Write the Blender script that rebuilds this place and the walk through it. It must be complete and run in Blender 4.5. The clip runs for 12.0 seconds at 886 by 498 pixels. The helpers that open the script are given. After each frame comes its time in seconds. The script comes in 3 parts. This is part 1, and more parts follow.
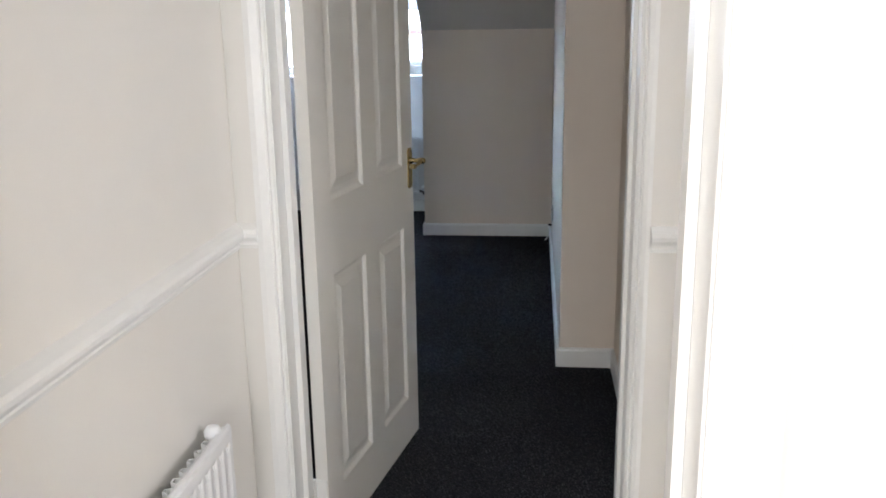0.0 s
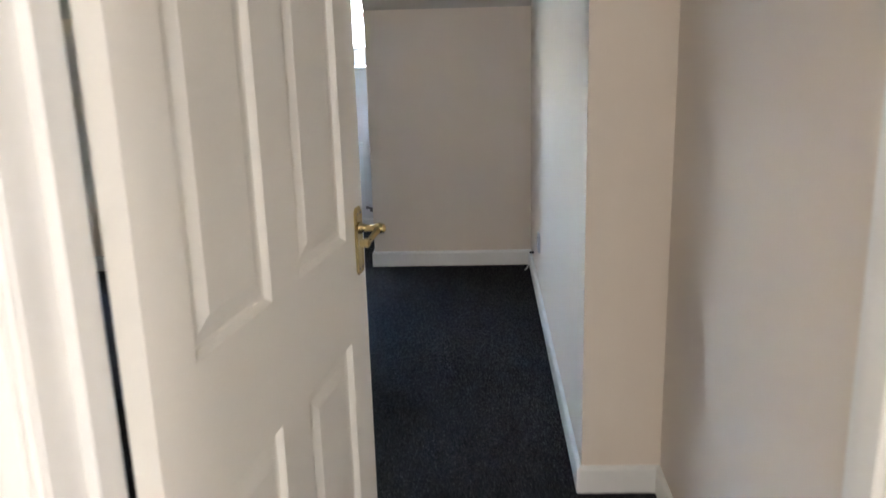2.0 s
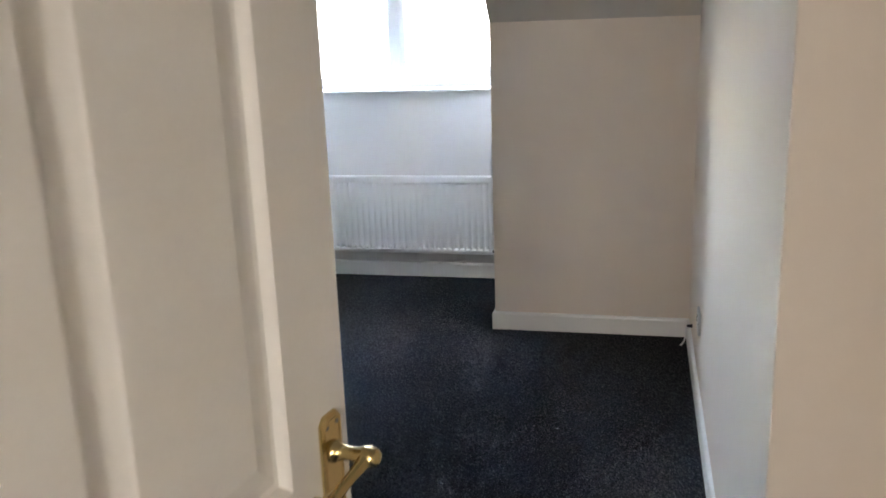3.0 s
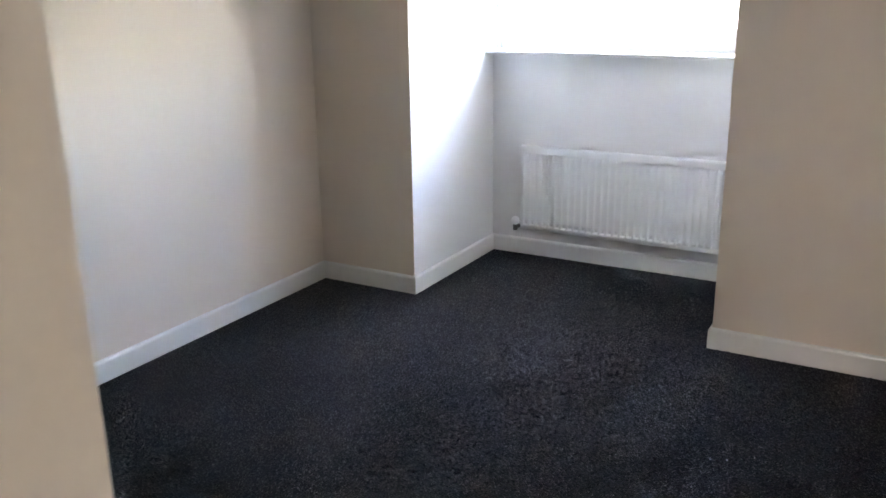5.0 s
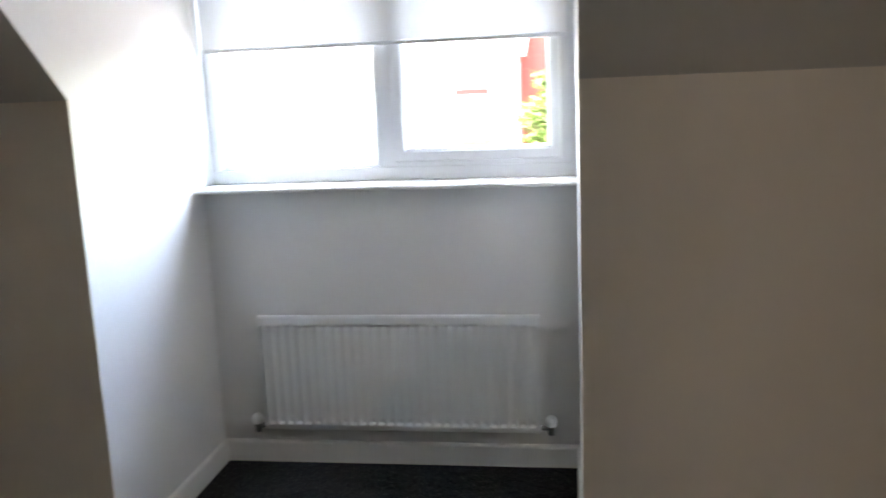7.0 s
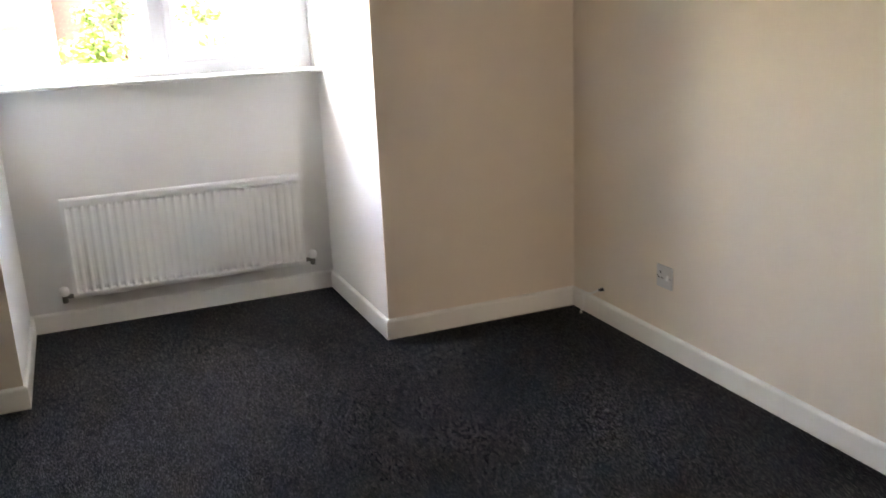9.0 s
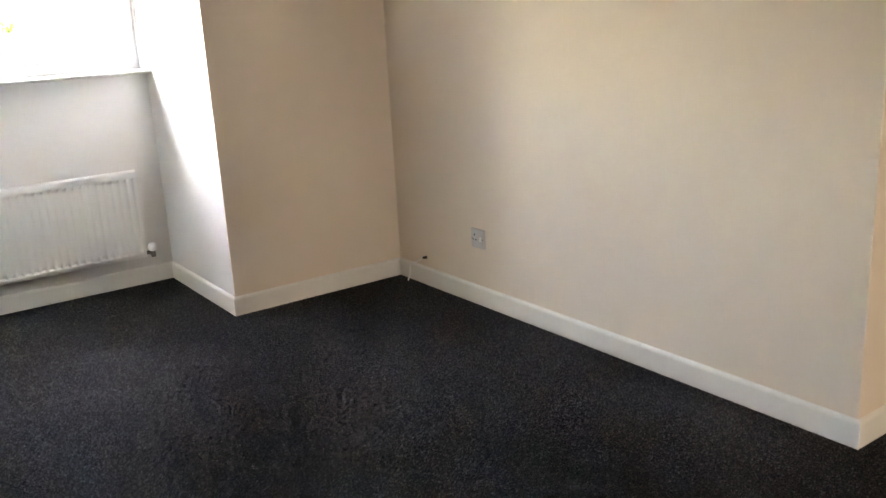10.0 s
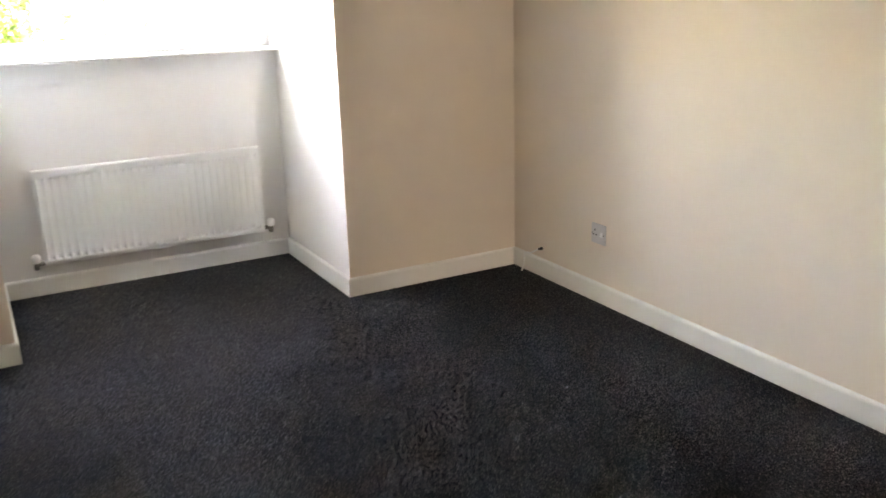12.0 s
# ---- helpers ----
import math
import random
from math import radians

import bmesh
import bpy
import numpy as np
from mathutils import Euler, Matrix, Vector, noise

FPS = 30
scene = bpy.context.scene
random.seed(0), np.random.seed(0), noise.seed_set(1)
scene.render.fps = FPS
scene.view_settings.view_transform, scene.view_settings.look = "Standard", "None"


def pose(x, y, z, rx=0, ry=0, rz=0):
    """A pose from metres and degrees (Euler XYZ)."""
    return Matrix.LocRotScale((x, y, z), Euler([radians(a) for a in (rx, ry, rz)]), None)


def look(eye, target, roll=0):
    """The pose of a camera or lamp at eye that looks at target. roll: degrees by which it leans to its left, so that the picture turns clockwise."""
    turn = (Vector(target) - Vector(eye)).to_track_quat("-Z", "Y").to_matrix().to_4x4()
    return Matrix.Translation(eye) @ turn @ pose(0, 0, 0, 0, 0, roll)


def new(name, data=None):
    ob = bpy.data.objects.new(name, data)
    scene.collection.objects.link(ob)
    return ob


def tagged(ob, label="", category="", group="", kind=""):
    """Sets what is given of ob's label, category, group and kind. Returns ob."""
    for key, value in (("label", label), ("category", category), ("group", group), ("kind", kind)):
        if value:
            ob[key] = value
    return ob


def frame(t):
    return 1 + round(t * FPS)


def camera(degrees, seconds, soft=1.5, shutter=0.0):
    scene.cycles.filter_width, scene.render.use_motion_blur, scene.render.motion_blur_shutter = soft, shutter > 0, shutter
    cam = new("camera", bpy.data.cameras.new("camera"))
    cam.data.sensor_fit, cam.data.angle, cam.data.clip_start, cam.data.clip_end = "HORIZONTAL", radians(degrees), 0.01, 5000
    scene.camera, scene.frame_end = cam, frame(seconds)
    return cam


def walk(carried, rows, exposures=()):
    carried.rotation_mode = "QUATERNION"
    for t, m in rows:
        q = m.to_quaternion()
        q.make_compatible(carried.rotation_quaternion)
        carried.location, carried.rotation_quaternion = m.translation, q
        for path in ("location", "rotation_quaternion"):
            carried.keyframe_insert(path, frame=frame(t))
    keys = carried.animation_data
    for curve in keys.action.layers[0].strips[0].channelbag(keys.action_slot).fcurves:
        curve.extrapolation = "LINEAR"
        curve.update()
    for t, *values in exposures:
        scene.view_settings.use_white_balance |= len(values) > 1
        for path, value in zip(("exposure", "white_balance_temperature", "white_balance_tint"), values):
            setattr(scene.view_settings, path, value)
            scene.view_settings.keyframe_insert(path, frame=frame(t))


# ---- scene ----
# ---- camera and walk ----
cam = camera(54.0, 12.0, soft=1.5, shutter=0.35)
PATH = [
    (0, (-0.105, -6.668, 1.61), (-0.316, -4.742, 1.113), -0.9),
    (0.4, (-0.175, -6.705, 1.604), (-0.265, -4.782, 1.062), -0.4),
    (0.5, (-0.205, -6.682, 1.583), (-0.265, -4.761, 1.029), -0.5),
    (0.7, (-0.221, -6.589, 1.566), (-0.269, -4.678, 0.978), 0.4),
    (0.9, (-0.257, -6.449, 1.553), (-0.298, -4.543, 0.949), 0.6),
    (1, (-0.282, -6.368, 1.546), (-0.317, -4.46, 0.946), 0.3),
    (1.2, (-0.275, -6.18, 1.568), (-0.339, -4.271, 0.976), 0.5),
    (1.5, (-0.303, -5.875, 1.573), (-0.377, -3.958, 1.01), -0.5),
    (2, (-0.314, -5.299, 1.584), (-0.397, -3.373, 1.049), -1.6),
    (2.5, (-0.237, -4.818, 1.609), (-0.489, -2.895, 1.12), 0.6),
    (3, (-0.238, -4.309, 1.596), (-0.679, -2.426, 1.089), -2.1),
    (3.3, (-0.247, -4.143, 1.578), (-0.69, -2.247, 1.125), -2.7),
    (3.5, (-0.203, -3.987, 1.575), (-0.739, -2.112, 1.133), -2.0),
    (3.7, (-0.19, -3.899, 1.58), (-0.878, -2.071, 1.149), -0.9),
    (5.3, (-0.268, -3.531, 1.55), (-1.244, -1.891, 0.95), -0.4),
    (5.5, (-0.305, -3.403, 1.543), (-1.301, -1.769, 0.963), 0.2),
    (6, (-0.442, -3.082, 1.574), (-1.418, -1.414, 1.063), -0.1),
    (6.5, (-0.681, -2.704, 1.588), (-1.522, -0.945, 1.14), -0.5),
    (7, (-1.0, -2.483, 1.572), (-1.295, -0.539, 1.207), -2.4),
    (7.2, (-1.189, -2.508, 1.627), (-1.26, -0.556, 1.195), -3.8),
    (8.8, (-2.097, -3.436, 1.455), (-1.405, -1.631, 0.943), -2.4),
    (9, (-2.182, -3.588, 1.472), (-1.445, -1.806, 0.938), -2.5),
    (9.5, (-2.329, -3.824, 1.472), (-1.375, -2.155, 0.921), -2.7),
    (10, (-2.498, -4.001, 1.432), (-1.393, -2.42, 0.902), -3.1),
    (10.5, (-2.643, -4.146, 1.464), (-1.581, -2.528, 0.958), -1.6),
    (11, (-2.752, -4.272, 1.482), (-1.797, -2.589, 0.978), 0.3),
    (11.5, (-2.734, -4.196, 1.478), (-1.866, -2.484, 0.916), 1.0),
    (12, (-2.544, -3.874, 1.489), (-1.633, -2.189, 0.913), -1.7),
]
EXPOSURE = [  # seconds, stops, kelvin, tint
    (0.0, 6.55, 6398, 12), (0.4, 6.15, 6502, 12), (0.9, 6.65, 6502, 13), (1.5, 6.9, 6606, 13), (2.0, 7.05, 7038, 14), (2.5, 7.4, 7140, 15), (3.0, 7.15, 7344, 15), (3.5, 6.45, 7344, 15),
    (5.5, 7.4, 7667, 18), (6.0, 7.1, 7667, 17), (6.5, 6.8, 7973, 15), (7.1, 6.1, 8099, 15), (9.0, 7.0, 9407, 19), (10.0, 7.35, 9598, 18), (11.0, 7.25, 9470, 17), (11.5, 7.1, 9407, 17), (12.0, 7.55, 9661, 18),
]
walk(cam, [(t, look(eye, target, roll)) for t, eye, target, roll in PATH], EXPOSURE)

# ---- daylight ----
world = bpy.data.worlds.new("sky")
scene.world = world
world.use_nodes = True
wt = world.node_tree
sky = wt.nodes.new("ShaderNodeTexSky")
sky.sky_type = "NISHITA"
sky.sun_disc = False
sky.dust_density = 2.0
sky.sun_elevation, sky.sun_rotation = radians(64), radians(263)
wt.links.new(sky.outputs[0], wt.nodes["Background"].inputs[0])
wt.nodes["Background"].inputs[1].default_value = 0.15
sun = new("sun", bpy.data.lights.new("sun", "SUN"))
sun.data.energy, sun.data.angle, sun.data.color = 0.8, radians(12), (1.0, 0.96, 0.90)
sun.matrix_world = look((-25.0, -3.0, 51.6), (0, 0, 0))


def daylight_lamp(name, eye, target, width, height, watts, colour):
    """An area lamp standing for the sky, added before solid wall without a window."""
    lamp = new(name, bpy.data.lights.new(name, "AREA"))
    lamp.data.shape, lamp.data.size, lamp.data.size_y = "RECTANGLE", width, height
    lamp.data.energy, lamp.data.color = watts, colour
    lamp.matrix_world = look(eye, target)
    return lamp


daylight_lamp("start_room_window_light", (-0.10, -8.56, 1.55), (-0.20, -6, 1.5), 1.0, 1.2, 0.68, (0.94, 0.97, 1.0))
# Fill lamp at no known window, added to brighten nib and right jamb.
daylight_lamp("start_room_side_fill_light", (-1.18, -7.1, 1.55), (0.0, -6.6, 1.45), 1.1, 1.2, 0.22, (0.94, 0.97, 1.0))
stair_lamp = daylight_lamp("stair_window_light", (2.57, -5.0, 1.5), (0.0, -5.0, 1.3), 1.1, 1.2, 0.165, (0.97, 0.97, 1.0))
stair_lamp.data.spread = radians(105)
# Added fill against the bedroom wall, no window there; brightens the stair foot.
daylight_lamp("low_stair_fill_light", (0.42, -1.32, -0.60), (2.2, -1.0, -0.75), 0.35, 1.1, 0.75, (0.9, 0.95, 1.0))


# ---- materials ----
def material(name, base, rough=0.6, metal=0.0, vary=0.06, scale=3.0, grain=120.0, bump=0.15, bump_size=0.002, second=None, sheen=0.0, coat=0.0, spec=0.5):
    """A node material: a base colour that drifts at two scales, and a fine relief."""
    m = bpy.data.materials.new(name)
    m.use_nodes = True
    nt = m.node_tree
    bsdf = nt.nodes["Principled BSDF"]
    co = nt.nodes.new("ShaderNodeTexCoord")
    big, small = nt.nodes.new("ShaderNodeTexNoise"), nt.nodes.new("ShaderNodeTexNoise")
    big.inputs["Scale"].default_value, small.inputs["Scale"].default_value = scale, grain
    big.inputs["Detail"].default_value, small.inputs["Detail"].default_value = 3, 4
    for n in (big, small):
        nt.links.new(co.outputs["Object"], n.inputs["Vector"])
    add = nt.nodes.new("ShaderNodeMath")
    add.operation = "ADD"
    nt.links.new(big.outputs["Fac"], add.inputs[0])
    nt.links.new(small.outputs["Fac"], add.inputs[1])
    ramp = nt.nodes.new("ShaderNodeMapRange")
    ramp.inputs["From Min"].default_value, ramp.inputs["From Max"].default_value = 0.7, 1.3
    nt.links.new(add.outputs[0], ramp.inputs["Value"])
    mix = nt.nodes.new("ShaderNodeMix")
    mix.data_type = "RGBA"
    low = second or tuple(c * (1 - vary) for c in base)
    mix.inputs["A"].default_value, mix.inputs["B"].default_value = (*low, 1), (*base, 1)
    nt.links.new(ramp.outputs["Result"], mix.inputs["Factor"])
    nt.links.new(mix.outputs["Result"], bsdf.inputs["Base Color"])
    rr = nt.nodes.new("ShaderNodeMapRange")
    rr.inputs["To Min"].default_value, rr.inputs["To Max"].default_value = rough * 0.88, min(1.0, rough * 1.12)
    nt.links.new(big.outputs["Fac"], rr.inputs["Value"])
    nt.links.new(rr.outputs["Result"], bsdf.inputs["Roughness"])
    b = nt.nodes.new("ShaderNodeBump")
    b.inputs["Strength"].default_value, b.inputs["Distance"].default_value = bump, bump_size
    nt.links.new(small.outputs["Fac"], b.inputs["Height"])
    nt.links.new(b.outputs["Normal"], bsdf.inputs["Normal"])
    bsdf.inputs["Metallic"].default_value = metal
    bsdf.inputs["Sheen Weight"].default_value = sheen
    bsdf.inputs["Coat Weight"].default_value = coat
    bsdf.inputs["Specular IOR Level"].default_value = spec
    return m


WALL = material("matt_cream_wall_paint", (0.84, 0.738, 0.632), 0.75, vary=0.03, scale=1.3, grain=420, bump=0.10, bump_size=0.0008)
HALL_WALL = material("matt_white_hall_paint", (0.80, 0.772, 0.718), 0.7, vary=0.03, scale=1.3, grain=420, bump=0.10, bump_size=0.0008)
DORMER_WALL = material("matt_white_dormer_paint", (0.80, 0.788, 0.768), 0.75, vary=0.03, scale=1.3, grain=420, bump=0.10, bump_size=0.0008)
# Slopes are darker than the flat ceiling: their shade is put into the colour.
SHADED_SLOPE = material("matt_shaded_slope_paint", (0.64, 0.595, 0.54), 0.85, vary=0.03, scale=1.1, grain=300, bump=0.12, bump_size=0.001)
# The flat ceiling stays out of view, whitened to bounce more light down.
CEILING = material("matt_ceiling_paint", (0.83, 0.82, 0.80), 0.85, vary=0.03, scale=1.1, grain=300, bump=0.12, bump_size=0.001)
GLOSS = material("white_gloss_paint", (0.87, 0.86, 0.825), 0.32, vary=0.025, scale=2.5, grain=60, bump=0.06, bump_size=0.0006)
SATIN = material("white_satin_door_paint", (0.83, 0.80, 0.74), 0.38, vary=0.03, scale=2.0, grain=150, bump=0.10, bump_size=0.0006)
UPVC = material("white_plastic_frame", (0.62, 0.64, 0.66), 0.3, vary=0.02, scale=4, grain=80, bump=0.03, bump_size=0.0004)
ENAMEL = material("white_radiator_enamel", (0.82, 0.82, 0.81), 0.55, vary=0.02, scale=4, grain=90, bump=0.03, bump_size=0.0004)
BRASS = material("polished_brass", (0.60, 0.46, 0.21), 0.16, metal=1.0, vary=0.15, scale=18, grain=200, bump=0.05, bump_size=0.0004)
CHROME = material("dull_chrome", (0.22, 0.21, 0.20), 0.38, metal=1.0, vary=0.2, scale=30, grain=200, bump=0.04, bump_size=0.0004)
DARK = material("dark_parts_and_hole_shade", (0.03, 0.03, 0.032), 0.7, vary=0.3, scale=20, grain=90)
PLASTIC = material("white_socket_plastic", (0.88, 0.88, 0.87), 0.35, vary=0.02, scale=20, grain=150, bump=0.03, bump_size=0.0003)
STEEL = material("pale_grey_socket_plastic", (0.63, 0.62, 0.61), 0.4, vary=0.05, scale=20, grain=150, bump=0.03, bump_size=0.0003)
BLIND = material("white_blind_fabric", (0.82, 0.82, 0.83), 0.85, vary=0.03, scale=6, grain=500, bump=0.2, bump_size=0.0005)
nt = BLIND.node_tree
glow, blend = nt.nodes.new("ShaderNodeBsdfTranslucent"), nt.nodes.new("ShaderNodeMixShader")
glow.inputs["Color"].default_value = (0.80, 0.81, 0.82, 1)
blend.inputs["Fac"].default_value = 0.2
nt.links.new(nt.nodes["Principled BSDF"].outputs[0], blend.inputs[1])
nt.links.new(glow.outputs[0], blend.inputs[2])
nt.links.new(blend.outputs[0], nt.nodes["Material Output"].inputs["Surface"])
TIMBER = material("bare_timber", (0.36, 0.23, 0.13), 0.6, vary=0.25, scale=4, grain=60, bump=0.1)
RAIL = material("grey_painted_rail", (0.22, 0.205, 0.185), 0.5, vary=0.12, scale=6, grain=80, bump=0.08)
RENDER = material("pale_house_render", (0.52, 0.475, 0.42), 0.9, vary=0.08, scale=0.8, grain=30, bump=0.3, bump_size=0.01)
BRICK = material("red_brick", (0.22, 0.05, 0.032), 0.85, scale=1.5, grain=12, bump=0.4, bump_size=0.01, second=(0.14, 0.032, 0.022))
TERRACOTTA = material("dark_terracotta", (0.075, 0.018, 0.012), 0.85, vary=0.3, scale=2, grain=20)
SLATE = material("grey_roof_slate", (0.30, 0.30, 0.31), 0.7, vary=0.35, scale=1.5, grain=9)
GUTTER = material("pale_gutter", (0.45, 0.43, 0.41), 0.5, vary=0.2, scale=3, grain=40)
BARK = material("tree_bark", (0.16, 0.11, 0.07), 0.9, vary=0.4, scale=5, grain=25, bump=0.6, bump_size=0.02)
LEAF = material("green_leaves", (0.085, 0.13, 0.02), 0.6, scale=0.9, grain=6, bump=0.0, second=(0.045, 0.085, 0.012))
PAVING = material("grey_brown_paving", (0.14, 0.12, 0.10), 0.95, scale=0.4, grain=8, bump=0.5, bump_size=0.01, second=(0.10, 0.085, 0.07))


def carpet_material():
    """Charcoal cut-pile carpet: short fibres in clumps, lighter where the pile is brushed over."""
    m = material("charcoal_carpet", (0.038, 0.040, 0.046), 1.0, scale=2.6, grain=150, bump=0.5, bump_size=0.010, second=(0.022, 0.024, 0.028), sheen=0.02, spec=0.0)
    nt = m.node_tree
    bsdf = nt.nodes["Principled BSDF"]
    bsdf.inputs["Sheen Roughness"].default_value = 0.5
    co = nt.nodes["Texture Coordinate"]
    stretch = nt.nodes.new("ShaderNodeMapping")
    stretch.inputs["Scale"].default_value = (95, 170, 95)
    stretch.inputs["Rotation"].default_value = (0, 0, 0.6)
    tuft = nt.nodes.new("ShaderNodeTexNoise")
    tuft.inputs["Scale"].default_value, tuft.inputs["Detail"].default_value = 1.0, 5
    nt.links.new(co.outputs["Object"], stretch.inputs["Vector"])
    nt.links.new(stretch.outputs["Vector"], tuft.inputs["Vector"])
    old = bsdf.inputs["Base Color"].links[0].from_socket
    ramp = nt.nodes.new("ShaderNodeMapRange")
    ramp.inputs["From Min"].default_value, ramp.inputs["From Max"].default_value = 0.38, 0.66
    ramp.inputs["To Min"].default_value, ramp.inputs["To Max"].default_value = 0.55, 1.45
    nt.links.new(tuft.outputs["Fac"], ramp.inputs["Value"])
    mul = nt.nodes.new("ShaderNodeVectorMath")
    mul.operation = "SCALE"
    nt.links.new(old, mul.inputs[0])
    nt.links.new(ramp.outputs["Result"], mul.inputs["Scale"])
    nt.links.new(mul.outputs["Vector"], bsdf.inputs["Base Color"])
    return m


CARPET = carpet_material()


def glass_material():
    m = bpy.data.materials.new("clear_glass")
    m.use_nodes = True
    b = m.node_tree.nodes["Principled BSDF"]
    b.inputs["Base Color"].default_value = (0.97, 0.99, 0.98, 1)
    b.inputs["Roughness"].default_value = 0.0
    b.inputs["IOR"].default_value = 1.05
    b.inputs["Transmission Weight"].default_value = 1.0
    return m


GLASS = glass_material()


# ---- mesh helpers ----
def box(bm, x0, x1, y0, y1, z0, z1):
    v = [bm.verts.new((x, y, z)) for z in (z0, z1) for x, y in ((x0, y0), (x1, y0), (x1, y1), (x0, y1))]
    for f in ((3, 2, 1, 0), (4, 5, 6, 7), (0, 1, 5, 4), (1, 2, 6, 5), (2, 3, 7, 6), (3, 0, 4, 7)):
        bm.faces.new([v[i] for i in f])
    return bm


def slab(bm, outline, axis, a, b):
    """An outline in the plane across an axis, drawn out from a to b along it."""
    def at(p, d):
        return {"x": (d, *p), "y": (p[0], d, p[1]), "z": (*p, d)}[axis]
    low, high = [bm.verts.new(at(p, a)) for p in outline], [bm.verts.new(at(p, b)) for p in outline]
    bm.faces.new(low)
    bm.faces.new(high[::-1])
    for i in range(len(outline)):
        j = (i + 1) % len(outline)
        bm.faces.new((low[j], low[i], high[i], high[j]))
    bmesh.ops.recalc_face_normals(bm, faces=bm.faces)
    return bm


def lathe(bm, rings, m=None, sides=20, close=True):
    """Rings (radius, height) turned round the z axis, then placed by m."""
    m = m or Matrix()
    loops = [[bm.verts.new(m @ Vector((r * math.cos(2 * math.pi * k / sides), r * math.sin(2 * math.pi * k / sides), z))) for k in range(sides)] for r, z in rings]
    for p, q in zip(loops, loops[1:]):
        for k in range(sides):
            bm.faces.new((p[k], p[(k + 1) % sides], q[(k + 1) % sides], q[k]))
    if close:
        bm.faces.new(loops[0][::-1])
        bm.faces.new(loops[-1])
    return bm


def tube(bm, points, radius, sides=10):
    """A round bar along points; radius is one number or one for each point."""
    pts = [Vector(p) for p in points]
    rad = radius if isinstance(radius, (list, tuple)) else [radius] * len(pts)
    loops = []
    for i, p in enumerate(pts):
        way = (pts[min(i + 1, len(pts) - 1)] - pts[max(i - 1, 0)]).normalized()
        q = way.to_track_quat("Z", "Y").to_matrix()
        loops.append([bm.verts.new(p + q @ Vector((rad[i] * math.cos(2 * math.pi * k / sides), rad[i] * math.sin(2 * math.pi * k / sides), 0))) for k in range(sides)])
    for a, b in zip(loops, loops[1:]):
        for k in range(sides):
            bm.faces.new((a[k], a[(k + 1) % sides], b[(k + 1) % sides], b[k]))
    bm.faces.new(loops[0][::-1])
    bm.faces.new(loops[-1])
    return bm


def finish(name, bm, mat, bevel=0.0, smooth=False):
    me = bpy.data.meshes.new(name)
    bm.to_mesh(me)
    bm.free()
    me.materials.append(mat)
    if smooth:
        me.polygons.foreach_set("use_smooth", [True] * len(me.polygons))
        me.set_sharp_from_angle(angle=radians(40))
    ob = new(name, me)
    if bevel:
        mod = ob.modifiers.new("edge", "BEVEL")
        mod.width, mod.segments, mod.limit_method, mod.angle_limit = bevel, 2, "ANGLE", radians(35)
    return ob


def part(name, bm, mat, parent, label="", bevel=0.0, smooth=False):
    """Links a bmesh as one mesh under a thing or under a part."""
    ob = finish(name, bm, mat, bevel, smooth)
    ob.parent = parent
    if label:
        ob["label"] = label
    return ob


def thing(name, label, category, m=None, group=""):
    ob = new(name)
    ob.empty_display_size = 0.1
    if m is not None:
        ob.matrix_world = m
    return tagged(ob, label, category, group)


def setting(name, bm, mat, label, category, bevel=0.0, smooth=False):
    return tagged(finish(name, bm, mat, bevel, smooth), label, category, kind="structure")


def B():
    return bmesh.new()


def mitred(points, profile, lift):
    """Lengths of moulding along a bent line, one bmesh for each length, mitred where they meet.
    profile: (distance to the left of the line, height); lift: from (u, v, height) to the world."""
    pts = [Vector(p) for p in points]
    sides = []
    for i, p in enumerate(pts):
        a = (p - pts[i - 1]).normalized() if i else None
        b = (pts[i + 1] - p).normalized() if i + 1 < len(pts) else None
        na, nb = (Vector((-d.y, d.x)) if d is not None else None for d in (a, b))
        if na is None or nb is None:
            sides.append(na or nb)
        else:
            n = (na + nb).normalized()
            sides.append(n / max(0.2, n.dot(na)))
    made = []
    for i in range(len(pts) - 1):
        bm = B()
        ends = [[bm.verts.new(lift(*(pts[j] + sides[j] * d), h)) for d, h in profile] for j in (i, i + 1)]
        bm.faces.new(ends[0])
        bm.faces.new(ends[1][::-1])
        n = len(profile)
        for k in range(n):
            bm.faces.new((ends[0][(k + 1) % n], ends[0][k], ends[1][k], ends[1][(k + 1) % n]))
        bmesh.ops.recalc_face_normals(bm, faces=bm.faces)
        made.append(bm)
    return made


# ---- plan, in metres ----
EAST, PIER_X, PIER_Y = 0.015, 0.276, -2.676       # east wall, its recessed stretch by the door, where it steps
KNEE_Y, KNEE_Z = 0.018, 1.58                      # low wall under the sloping ceiling
CHEEK_E, CHEEK_W, BAY_Y = -0.978, -2.519, 0.942   # sides and back of the dormer
WEST, SOUTH, BACK = -3.111, -4.30, -5.30
CEIL, RIDGE_Y = 2.30, -0.754
HALL_Y, HALL_W, NIB = -4.475, -0.898, 0.355         # hall face of the door wall, hall's west wall, end of the nib
DOOR_L, DOOR_R, DOOR_H = -0.782, 0.143, 2.06
FRONT_FAR, FRONT_NEAR = -5.752, -5.92              # the first doorway
FRONT_L, FRONT_R = -0.80, 0.047
LOW = -1.85                                       # lower landing of the stairs

